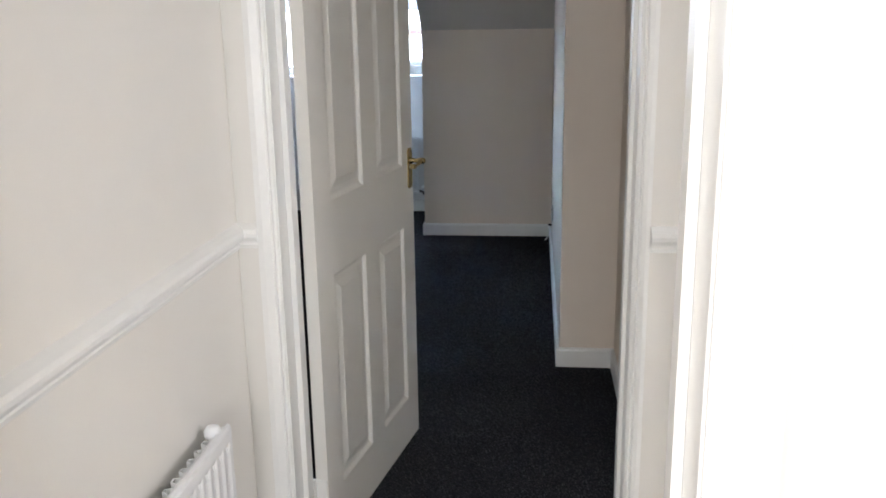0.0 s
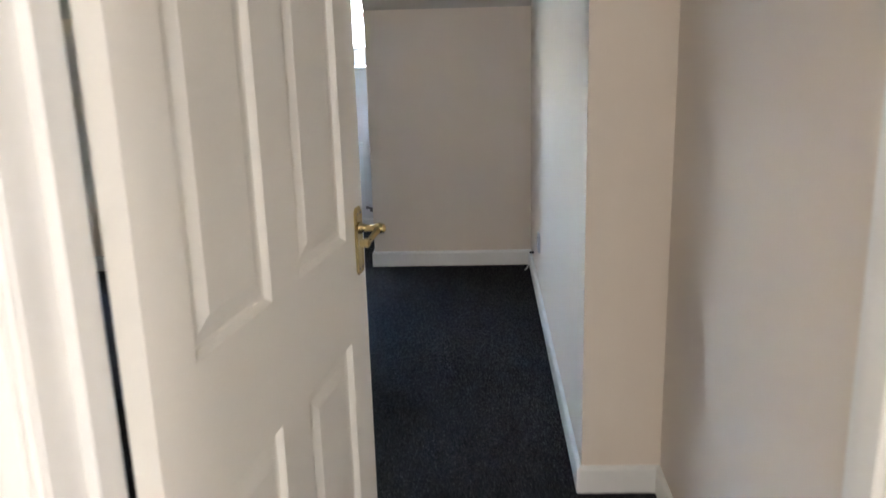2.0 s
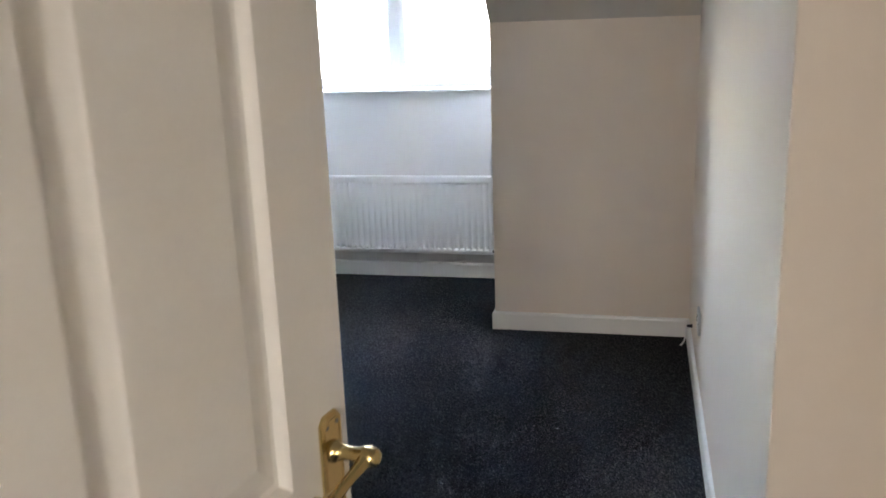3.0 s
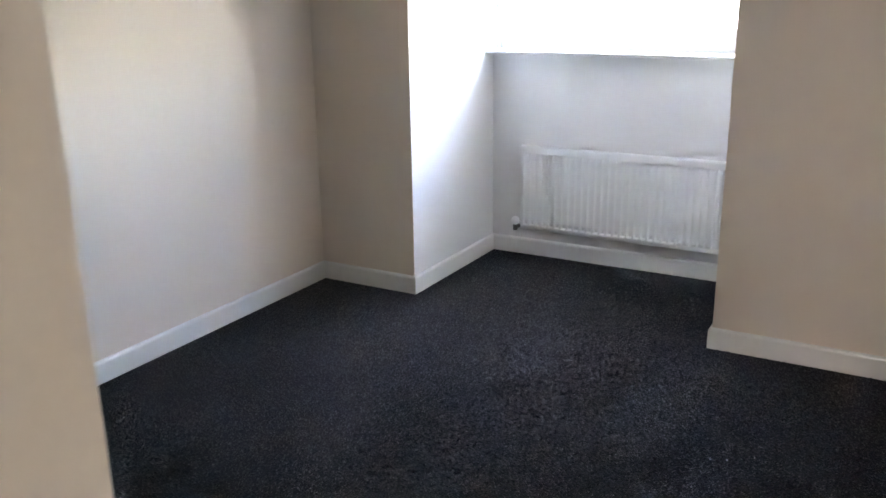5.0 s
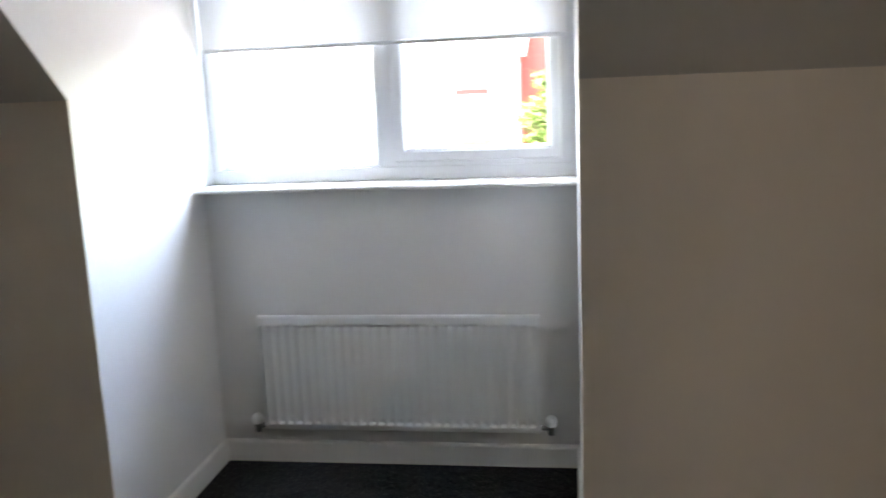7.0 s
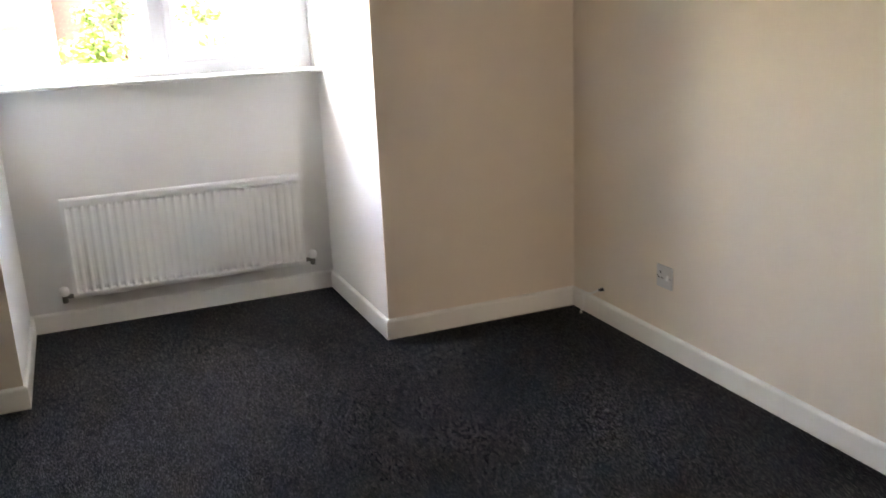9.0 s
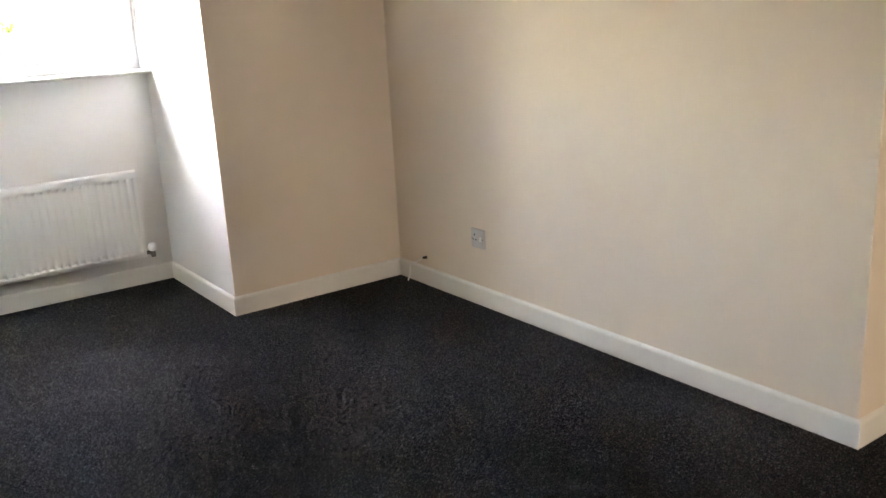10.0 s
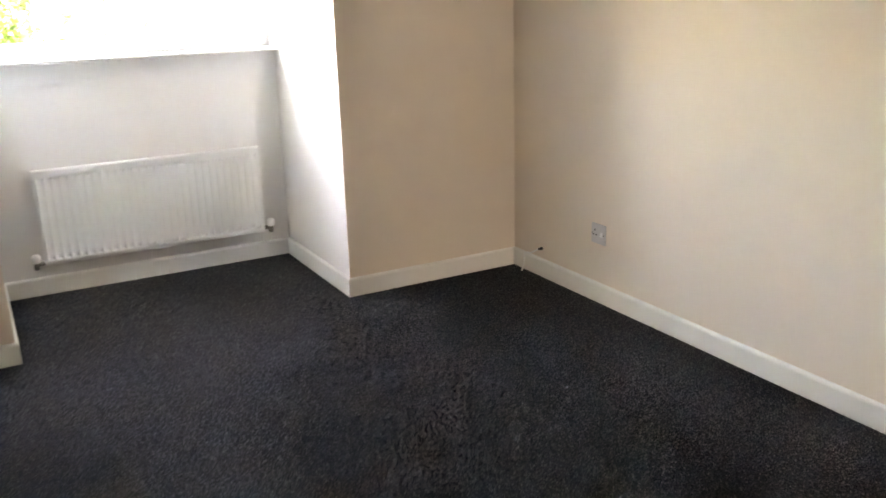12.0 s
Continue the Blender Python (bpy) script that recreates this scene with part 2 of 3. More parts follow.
# ---- floors and ceilings ----
bm = B()
box(bm, -3.30, PIER_X, BACK, 1.02, -0.20, 0)
box(bm, -1.30, NIB, FRONT_FAR, BACK, -0.20, 0)
box(bm, -1.30, 2.20, -8.70, FRONT_FAR, -0.20, 0)
setting("floor", bm, CARPET, "charcoal cut-pile carpet fitted wall to wall", "carpet")
setting("stair_landing_floor", box(B(), NIB, 2.70, FRONT_FAR, 0.2, LOW - 0.2, LOW), CARPET, "dark blue-grey carpet on the lower stair landing", "carpet")
bm = B()
box(bm, -3.30, 2.75, -8.75, RIDGE_Y, CEIL, CEIL + 0.14)
box(bm, CHEEK_W, CHEEK_E, RIDGE_Y, 1.10, CEIL, CEIL + 0.14)
box(bm, NIB, 2.75, RIDGE_Y, 0.25, CEIL, CEIL + 0.14)
setting("ceiling", bm, CEILING, "plain white painted flat ceiling", "ceiling")
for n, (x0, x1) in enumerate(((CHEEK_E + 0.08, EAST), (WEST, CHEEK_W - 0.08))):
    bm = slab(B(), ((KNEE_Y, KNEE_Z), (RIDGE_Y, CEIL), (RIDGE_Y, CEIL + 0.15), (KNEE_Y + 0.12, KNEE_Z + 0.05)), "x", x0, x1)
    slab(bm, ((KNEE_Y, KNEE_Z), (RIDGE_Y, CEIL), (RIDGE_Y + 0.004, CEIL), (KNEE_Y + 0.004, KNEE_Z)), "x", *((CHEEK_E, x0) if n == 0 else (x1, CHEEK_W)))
    setting("ceiling_slope_%d" % (n + 1), bm, SHADED_SLOPE, "sloping painted ceiling under the roof beside the dormer, shade in its colour", "ceiling")

# Unseen slab over all rooms and closed voids, added against light leaks.
bm = B()
box(bm, -3.45, 2.90, -8.90, 1.25, CEIL + 0.16, CEIL + 0.34)
box(bm, -3.30, CHEEK_W - 0.08, 1.0, 1.10, -0.20, CEIL + 0.16)
box(bm, CHEEK_E + 0.16, NIB, 1.101, 1.20, -0.20, CEIL + 0.16)
setting("roof", bm, SLATE, "unseen slate roof slab with closures that block daylight leaks", "roof")

# Never in view: this overhang is added to keep steep sky light off the cheeks.
setting("eaves", box(B(), CHEEK_W - 0.15, CHEEK_E + 0.15, 1.101, 1.42, 2.20, 2.30), UPVC, "unseen white eaves board added to block steep sky light above the dormer", "eaves", bevel=0.004)

# ---- bedroom walls ----
bm = B()
box(bm, EAST, NIB, PIER_Y, 1.10, LOW, CEIL)
box(bm, PIER_X, NIB, SOUTH, PIER_Y, LOW, CEIL)
setting("wall_east", bm, WALL, "cream painted plaster wall stepped out part way along", "wall", bevel=0.003)
for n, (x0, x1) in enumerate(((CHEEK_E + 0.08, EAST), (WEST, CHEEK_W - 0.08))):
    bm = box(B(), x0, x1, KNEE_Y, KNEE_Y + 0.10, 0, KNEE_Z + 0.03)
    box(bm, *((CHEEK_E, x0) if n == 0 else (x1, CHEEK_W)), KNEE_Y, KNEE_Y + 0.004, 0, KNEE_Z)
    setting("wall_knee_%d" % (n + 1), bm, WALL, "low cream painted wall under the sloping ceiling", "wall")
for n, (x0, x1) in enumerate(((CHEEK_E, CHEEK_E + 0.08), (CHEEK_W - 0.08, CHEEK_W))):
    bm = slab(B(), ((1.10, 0), (KNEE_Y + 0.004, 0), (KNEE_Y + 0.004, KNEE_Z), (RIDGE_Y + 0.004, CEIL), (1.10, CEIL)), "x", x0, x1)
    setting("wall_dormer_cheek_%d" % (n + 1), bm, DORMER_WALL, "white painted dormer side wall, brightly lit by the window", "wall")
bm = B()
box(bm, CHEEK_W, CHEEK_E, BAY_Y, 1.10, 0, 1.185)
box(bm, CHEEK_W, CHEEK_E, BAY_Y, 1.10, 2.14, CEIL)
setting("wall_north", bm, DORMER_WALL, "white painted wall below and above the dormer window", "wall")
setting("wall_west", box(B(), WEST - 0.1, WEST, BACK - 0.1, 1.10, 0, CEIL), WALL, "long plain cream painted plaster wall", "wall")
bm = B()
box(bm, WEST, -0.998, BACK - 0.1, BACK, 0, CEIL)
setting("wall_back", bm, WALL, "plain cream painted wall", "wall")
bm = B()
box(bm, -0.998, DOOR_L - 0.03, HALL_Y, SOUTH, 0, CEIL)
box(bm, DOOR_R + 0.03, NIB, HALL_Y, SOUTH, LOW, CEIL)
box(bm, DOOR_L - 0.03, DOOR_R + 0.03, HALL_Y, SOUTH, DOOR_H + 0.03, CEIL)
setting("wall_south", bm, HALL_WALL, "off-white painted wall round the bedroom doorway", "wall")

# ---- hall, start room and stairwell ----
setting("wall_hall_west", box(B(), -0.998, HALL_W, FRONT_FAR, HALL_Y, 0, CEIL), HALL_WALL, "off-white painted hall wall above and below a dado rail", "wall")
bm = B()
box(bm, -1.30, FRONT_L - 0.03, FRONT_NEAR, FRONT_FAR, 0, CEIL)
box(bm, FRONT_R + 0.03, 2.70, FRONT_NEAR, FRONT_FAR, LOW, CEIL)
box(bm, FRONT_L - 0.03, FRONT_R + 0.03, FRONT_NEAR, FRONT_FAR, DOOR_H + 0.03, CEIL)
setting("wall_hall_south", bm, HALL_WALL, "pale painted wall round the first doorway", "wall")
bm = B()
box(bm, -1.30, -1.20, -8.70, FRONT_NEAR, 0, CEIL)
box(bm, 2.10, 2.20, -8.70, FRONT_NEAR, 0, CEIL)
box(bm, -1.20, 2.10, -8.70, -8.60, 0, CEIL)
setting("wall_start_room", bm, WALL, "plain painted walls of the first room", "wall")
setting("wall_stair_east", box(B(), 2.60, 2.70, FRONT_FAR, 0.2, LOW, CEIL), WALL, "cream painted stairwell wall", "wall")
setting("wall_stair_north", box(B(), NIB, 2.60, -0.75, -0.65, LOW, CEIL), GLOSS, "white wall at the foot of the stairs", "wall")
bm = B()
box(bm, 1.90, 2.60, -1.02, -0.752, LOW, CEIL)
setting("wall_stair_foot", bm, GLOSS, "white side wall at the foot of the stairs", "wall")
casing = tagged(new("door_frame_3"), "white painted door casing at the foot of the stairs", "door frame", kind="structure")
part("post", box(B(), 1.775, 1.897, -0.985, -0.80, LOW, 0.30), GLOSS, casing, bevel=0.004)
part("bead", box(B(), 1.800, 1.822, -0.997, -0.986, LOW + 0.10, 0.30), GLOSS, casing, bevel=0.004)
part("plinth", box(B(), 1.768, 1.897, -1.000, -0.986, LOW, LOW + 0.099), GLOSS, casing, bevel=0.003)
low_door = tagged(new("door_2"), "white door leaf at the foot of the stairs", "door", kind="structure")
part("leaf", box(B(), 1.40, 1.765, -0.86, -0.82, LOW + 0.01, 0.10), SATIN, low_door, bevel=0.003)
for z in (-0.85, -1.48):
    part("hinge", box(B(), 1.655, 1.675, -0.872, -0.861, z - 0.05, z + 0.05), CHROME, low_door, "dark metal hinge")
bm = slab(B(), ((NIB, LOW), (1.44, LOW), (1.42, -0.23), (2.60, -1.41), (2.60, CEIL), (NIB, CEIL)), "y", -1.62, -1.54)
soffit = setting("wall_stair_soffit", bm, WALL, "cream stairwell wall with a raking lower edge", "wall")

part("timber_facing", box(B(), NIB + 0.01, 1.435, -1.628, -1.621, LOW + 0.01, -1.076), TIMBER, soffit, "bare orange-brown timber facing")
for x, z in ((1.455, -0.255), (1.735, -0.545)):
    part("clip", box(B(), x - 0.022, x + 0.022, -1.632, -1.62, z - 0.018, z + 0.012), DARK, soffit, "small dark clip", bevel=0.004)

# ---- mouldings ----
SKIRT = ((0, 0), (0.015, 0), (0.015, 0.083), (0.013, 0.090), (0.008, 0.095), (0, 0.097))
runs = [
    ((0.185, SOUTH), (PIER_X, SOUTH), (PIER_X, PIER_Y), (EAST, PIER_Y), (EAST, KNEE_Y), (CHEEK_E, KNEE_Y), (CHEEK_E, BAY_Y), (CHEEK_W, BAY_Y),
     (CHEEK_W, KNEE_Y), (WEST, KNEE_Y), (WEST, BACK), (-0.998, BACK), (-0.998, SOUTH), (DOOR_L - 0.056, SOUTH)),
]
for run in runs:
    for bm in mitred(run, SKIRT, lambda u, v, h: (u, v, h)):
        setting("baseboard", bm, GLOSS, "white gloss painted square skirting board", "skirting board")
DADO = ((0, 1.042), (0.008, 1.042), (0.011, 1.052), (0.009, 1.055), (0.009, 1.060), (0.020, 1.064), (0.028, 1.076), (0.029, 1.086), (0.024, 1.096), (0.010, 1.105), (0, 1.110))
for run in (((DOOR_L - 0.056, HALL_Y), (HALL_W, HALL_Y), (HALL_W, FRONT_FAR)), ((NIB, PIER_Y), (NIB, HALL_Y), (0.186, HALL_Y))):
    for bm in mitred([(u, v) for u, v in run], DADO, lambda u, v, h: (u, v, h)):
        setting("dado_rail", bm, GLOSS, "white moulded dado rail on the hall wall", "dado rail")


def door_lining(name, x0, x1, y0, y1, label, arch_l, arch_r, stop_y):
    """A painted door frame: two jambs, a head, stops and architraves on both faces."""
    frame_ob = tagged(new(name), label, "door frame", kind="structure")
    part("jamb", box(B(), x0 - 0.03, x0, y0 - 0.002, y1 + 0.002, 0, DOOR_H), GLOSS, frame_ob, bevel=0.002)
    part("jamb", box(B(), x1, x1 + 0.03, y0 - 0.002, y1 + 0.002, 0, DOOR_H), GLOSS, frame_ob, bevel=0.002)
    part("head", box(B(), x0 - 0.03, x1 + 0.03, y0 - 0.002, y1 + 0.002, DOOR_H, DOOR_H + 0.03), GLOSS, frame_ob, bevel=0.002)
    s0, s1 = stop_y
    part("door_stop", box(B(), x0, x0 + 0.016, s0, s1, 0, DOOR_H), GLOSS, frame_ob, bevel=0.002)
    part("door_stop", box(B(), x1 - 0.012, x1, s0, s1, 0, DOOR_H), GLOSS, frame_ob, bevel=0.002)
    part("door_stop", box(B(), x0 + 0.016, x1 - 0.012, s0, s1, DOOR_H - 0.012, DOOR_H), GLOSS, frame_ob, bevel=0.002)
    for face, out in ((y0, -1), (y1, 1)):
        for width, corner in ((arch_l, x0), (arch_r, x1)):
            way = -1 if corner == x0 else 1
            prof = ((0, 0), (0, 0.010), (0.006, 0.014), (0.012, 0.010), (0.016, 0.016), (width * 0.7, 0.019), (width, 0.017), (width, 0))
            bm = slab(B(), [(corner + way * (0.003 + d), face + out * h) for d, h in prof], "z", 0, DOOR_H + 0.055)
            part("architrave", bm, GLOSS, frame_ob)
        bm = slab(B(), [(face + out * h, DOOR_H + 0.003 + d) for d, h in ((0, 0), (0, 0.010), (0.012, 0.010), (0.016, 0.016), (0.052, 0.017), (0.052, 0))], "x", x0, x1)
        part("architrave", bm, GLOSS, frame_ob)
    return frame_ob


door_lining("door_frame_1", DOOR_L, DOOR_R, HALL_Y, SOUTH, "white gloss painted frame of the bedroom doorway", 0.053, 0.038, (-4.40, -4.345))
front_frame = door_lining("door_frame_2", FRONT_L, FRONT_R, FRONT_NEAR, FRONT_FAR, "white gloss painted frame of the first doorway", 0.065, 0.065, (-5.85, -5.81))
bm = slab(B(), ((-5.89, 0.93), (-5.862, 0.93), (-5.856, 0.94), (-5.856, 1.05), (-5.862, 1.06), (-5.89, 1.06)), "x", FRONT_R - 0.0025, FRONT_R + 0.001)
part("strike_plate", bm, UPVC, front_frame, "painted-over strike plate")

# ---- bedroom door ----
LEAF_W, LEAF_T = 0.900, 0.040
door = tagged(new("door_1"), "cream-white four-panel door standing open with brass lever handles", "door", kind="structure")
door.matrix_world = pose(-0.772, -4.293, 0.008, 0, 0, 79.8)
# closed, the leaf runs along +x from its pin, with its hall face towards -y
STILE, MID, RAILS = 0.120, 0.126, ((0.0, 0.185), (0.875, 1.105), (1.925, 2.04))
PANE = (LEAF_W - 2 * STILE - MID) / 2
part("stile", box(B(), 0, STILE, -LEAF_T, 0, 0, 2.04), SATIN, door)
part("stile", box(B(), LEAF_W - STILE, LEAF_W, -LEAF_T, 0, 0, 2.04), SATIN, door)
for z0, z1 in RAILS:
    part("rail", box(B(), STILE, LEAF_W - STILE, -LEAF_T, 0, z0, z1), SATIN, door)


def raised_panel(x0, x1, z0, z1):
    """A moulded panel: it dips at the edge and rises to a field again, on both faces."""
    bm = B()
    steps = ((0.0, 0.0), (0.004, 0.0035), (0.010, 0.0105), (0.016, 0.0120), (0.030, 0.0105), (0.050, 0.0045), (0.054, 0.0025))
    for face, out in ((-LEAF_T, 1), (0.0, -1)):
        loops = [[bm.verts.new((x, face + out * d, z)) for x, z in ((x0 + s, z0 + s), (x1 - s, z0 + s), (x1 - s, z1 - s), (x0 + s, z1 - s))] for s, d in steps]
        for a, b in zip(loops, loops[1:]):
            for k in range(4):
                bm.faces.new((a[k], a[(k + 1) % 4], b[(k + 1) % 4], b[k]))
        bm.faces.new(loops[-1])
    bmesh.ops.recalc_face_normals(bm, faces=bm.faces)
    return bm


for (_, z0), (z1, _) in zip(RAILS, RAILS[1:]):
    part("muntin", box(B(), STILE + PANE, STILE + PANE + MID, -LEAF_T, 0, z0, z1), SATIN, door)
    for x0 in (STILE, STILE + PANE + MID):
        part("panel", raised_panel(x0, x0 + PANE, z0, z1), SATIN, door)
for z in (0.20, 1.80):
    bm = lathe(B(), ((0.0055, z - 0.05), (0.0065, z - 0.045), (0.0065, z + 0.045), (0.0055, z + 0.05)), pose(-0.006, 0.004, 0), 12)
    box(bm, -0.004, 0.002, -0.036, 0.002, z - 0.048, z + 0.048)
    part("hinge", bm, GLOSS, door, "painted-over butt hinge")

HX, HZ = LEAF_W - 0.040, 1.115
for face, out in ((-LEAF_T, -1), (0.0, 1)):
    bm = B()
    steps = ((0.0, 0.0), (0.0, 0.003), (0.0035, 0.006), (0.006, 0.006), (0.008, 0.0048))
    corners = ((-1, -1, 1, 0), (1, -1, -1, 0), (1, -1, 0, 1), (1, 1, 0, -1), (1, 1, -1, 0), (-1, 1, 1, 0), (-1, 1, 0, -1), (-1, -1, 0, 1))
    loops = [[bm.verts.new((HX + sx * (0.022 - s) + cx * 0.009, face + out * d, 1.086 + sz * (0.076 - s) + cz * 0.009)) for sx, sz, cx, cz in corners] for s, d in steps]
    for a, b in zip(loops, loops[1:]):
        for k in range(8):
            bm.faces.new((a[k], a[(k + 1) % 8], b[(k + 1) % 8], b[k]))
    bm.faces.new(loops[-1])
    bmesh.ops.recalc_face_normals(bm, faces=bm.faces)
    plate = part("handle_plate", bm, BRASS, door, "polished brass lever plate", bevel=0.0008)
    turn = pose(HX, face + out * 0.0045, HZ, 90 if out < 0 else -90)
    bm = lathe(B(), ((0.0135, 0), (0.0135, 0.004), (0.011, 0.007), (0.0085, 0.014), (0.008, 0.024), (0.0095, 0.034), (0.012, 0.040), (0.0125, 0.047), (0.010, 0.056), (0.005, 0.060)), turn, 20)
    part("handle_rose", bm, BRASS, plate, smooth=True)
    y = face + out * 0.048
    pts = [(HX, y, HZ), (HX - 0.02, y, HZ - 0.004), (HX - 0.045, y - out * 0.003, HZ - 0.010), (HX - 0.070, y - out * 0.003, HZ - 0.013), (HX - 0.090, y, HZ - 0.010), (HX - 0.100, y + out * 0.002, HZ - 0.002)]
    bm = tube(B(), pts, [0.0095, 0.0075, 0.0065, 0.007, 0.0085, 0.006], 14)
    lathe(bm, ((0.004, -0.012), (0.009, -0.009), (0.009, 0.009), (0.004, 0.012)), pose(HX - 0.102, y, HZ - 0.006, 90), 14)
    part("lever", bm, BRASS, plate, "curled brass lever", smooth=True)
    for dx in (-0.011, 0.011):
        for z in (1.024, 1.148):
            bm = lathe(B(), ((0.0030, 0), (0.0030, 0.0010), (0.0016, 0.0016)), pose(HX + dx, face + out * 0.0048, z, 90 if out < 0 else -90), 10)
            part("screw", bm, CHROME, plate)
part("latch", box(B(), LEAF_W, LEAF_W + 0.0015, -0.031, -0.009, 1.0, 1.16), BRASS, door, "brass latch face")
part("latch_bolt", slab(B(), ((LEAF_W + 0.0015, -0.027), (LEAF_W + 0.010, -0.015), (LEAF_W + 0.0015, -0.013)), "z", 1.07, 1.09), BRASS, door)


# ---- radiators ----
def radiator(width, low, high, depth, ribs, wall_gap, label):
    """A pressed steel convector radiator; its back to +y, its front face at y = 0, centred on x."""
    rad = thing("radiator", label, "radiator")
    bm = B()
    pitch, x0 = (width - 0.03) / ribs, -width / 2 + 0.015
    xs = [-width / 2, x0]
    for r in range(ribs):
        xs += [x0 + pitch * (r + f) for f in (0.08, 0.22, 0.36, 0.64, 0.78, 0.92)]
    xs += [width / 2 - 0.015, width / 2]
    zs = [(low + 0.018, 0), (low + 0.0245, 0), (low + 0.0255, 0.08), (low + 0.0350, 3.0), (low + 0.0365, 3.1), (low + 0.0560, 1), (high - 0.0660, 1), (high - 0.0510, 2.2), (high - 0.0500, 2.2), (high - 0.0400, 0.08), (high - 0.0390, 0), (high - 0.012, 0), (high - 0.004, -0.2), (high, -0.7)]
    zs = [(low, -0.7), (low + 0.004, -0.2)] + zs
    grid = []
    for z, f in zs:
        row = []
        for i, x in enumerate(xs):
            inner = 0 < i - 1 <= ribs * 6
            s = (0.0, 0.55, 1.0, 1.0, 0.55, 0.0)[(i - 2) % 6] if inner else 0.0
            y = 0.0032 * s * f if f > 0 else -0.014 * f
            row.append(bm.verts.new((x, y, z)))
        grid.append(row)
    for (z, f), a, b in zip(zs, grid, grid[1:]):
        shade_cut = high - 0.0505 < z < high - 0.045      # open cuts added so each channel's top end looks as dark as shade
        for i in range(len(xs) - 1):
            if not (shade_cut and 2 <= i < len(xs) - 3 and (i - 2) % 6 in (1, 2, 3)):
                bm.faces.new((a[i], a[i + 1], b[i + 1], b[i]))
    part("front_panel", bm, ENAMEL, rad)
    part("back_plate", box(B(), -width / 2 + 0.004, width / 2 - 0.004, 0.014, 0.020, low + 0.006, high - 0.006), ENAMEL, rad)
    w = pitch * 0.36
    fin = None
    for r in range(ribs):
        if fin is None:
            outline = [(-w, 0.020), (-w, 0.021), (-w * 0.45, depth - 0.008), (w * 0.45, depth - 0.008), (w, 0.021), (w, 0.020), (w * 0.93, 0.020), (w * 0.4, depth - 0.011), (-w * 0.4, depth - 0.011), (-w * 0.93, 0.020)]
            first = part("convector_fin", slab(B(), outline, "z", low + 0.04, high - 0.012), ENAMEL, rad)
            first.location.x = x0 + pitch * 0.5
            fin = first.data
        else:
            more = new("convector_fin", fin)
            more.parent, more.location.x = rad, x0 + pitch * (r + 0.5)
    for s in (-1, 1):
        bm = B()
        box(bm, s * width * 0.36 - 0.02, s * width * 0.36 + 0.02, depth - 0.010, wall_gap, low + 0.08, high - 0.08)
        part("bracket", bm, ENAMEL, rad)
    return rad


def valve(rad, x, z, side, y):
    """A lockshield valve with its white cap, and the pipe that feeds it."""
    bm = tube(B(), ((x - side * 0.052, y, z), (x - side * 0.030, y, z), (x, y, z)), (0.010, 0.012, 0.010), 12)
    lathe(bm, ((0.012, -0.03), (0.014, -0.024), (0.014, 0.012), (0.011, 0.018)), pose(x, y, z), 14)
    body = part("valve", bm, CHROME, rad, "dull chrome radiator valve", smooth=True)
    bm = lathe(B(), ((0.012, 0.004), (0.019, 0.009), (0.0235, 0.019), (0.0245, 0.030), (0.0215, 0.041), (0.014, 0.049), (0.005, 0.052)), pose(x, y, z), 20)
    part("cap", bm, PLASTIC, body, "white plastic valve cap", smooth=True)
    part("pipe", tube(B(), ((x, y, z - 0.022), (x, y + 0.045, z - 0.022)), 0.0075, 10), CHROME, body)


bay_rad = radiator(1.172, 0.166, 0.668, 0.045, 29, 0.060, "white ribbed steel radiator hung below the dormer window")
valve(bay_rad, -0.586 - 0.040, 0.180, -1, 0.018)
valve(bay_rad, 0.586 + 0.040, 0.186, 1, 0.018)
bay_rad.matrix_world = pose(-1.722, 0.882, 0)
hall_rad = radiator(0.90, 0.17, 0.690, 0.050, 20, 0.068, "white ribbed steel radiator on the hall wall")
bm = lathe(B(), ((0.006, 0), (0.016, 0.004), (0.021, 0.014), (0.021, 0.026), (0.015, 0.037), (0.006, 0.041)), pose(0.415, 0.032, 0.660), 20)
part("vent_cap", bm, PLASTIC, hall_rad, "rounded white plastic cap", smooth=True)
hall_rad.matrix_world = pose(HALL_W + 0.068, -4.808 - 0.45, 0, 0, 0, 90)

# ---- dormer window ----
window = tagged(new("window_1"), "white plastic casement window with one fixed pane and one opening sash", "window", kind="structure")
WY0, WY1, WX0, WX1, WZ0, WZ1 = 1.020, 1.085, -2.519, -0.978, 1.205, 2.135
MX0, MX1 = -1.785, -1.712
part("frame_bottom", box(B(), WX0, WX1, WY0, WY1, WZ0, WZ0 + 0.055), UPVC, window, bevel=0.003)
part("frame_top", box(B(), WX0, WX1, WY0, WY1, WZ1 - 0.055, WZ1), UPVC, window, bevel=0.003)
part("frame_side", box(B(), WX0, WX0 + 0.055, WY0, WY1, WZ0 + 0.055, WZ1 - 0.055), UPVC, window, bevel=0.003)
part("frame_side", box(B(), WX1 - 0.055, WX1, WY0, WY1, WZ0 + 0.055, WZ1 - 0.055), UPVC, window, bevel=0.003)
part("mullion", box(B(), MX0, MX1, WY0 - 0.001, WY1, WZ0 + 0.055, WZ1 - 0.055), UPVC, window, bevel=0.003)


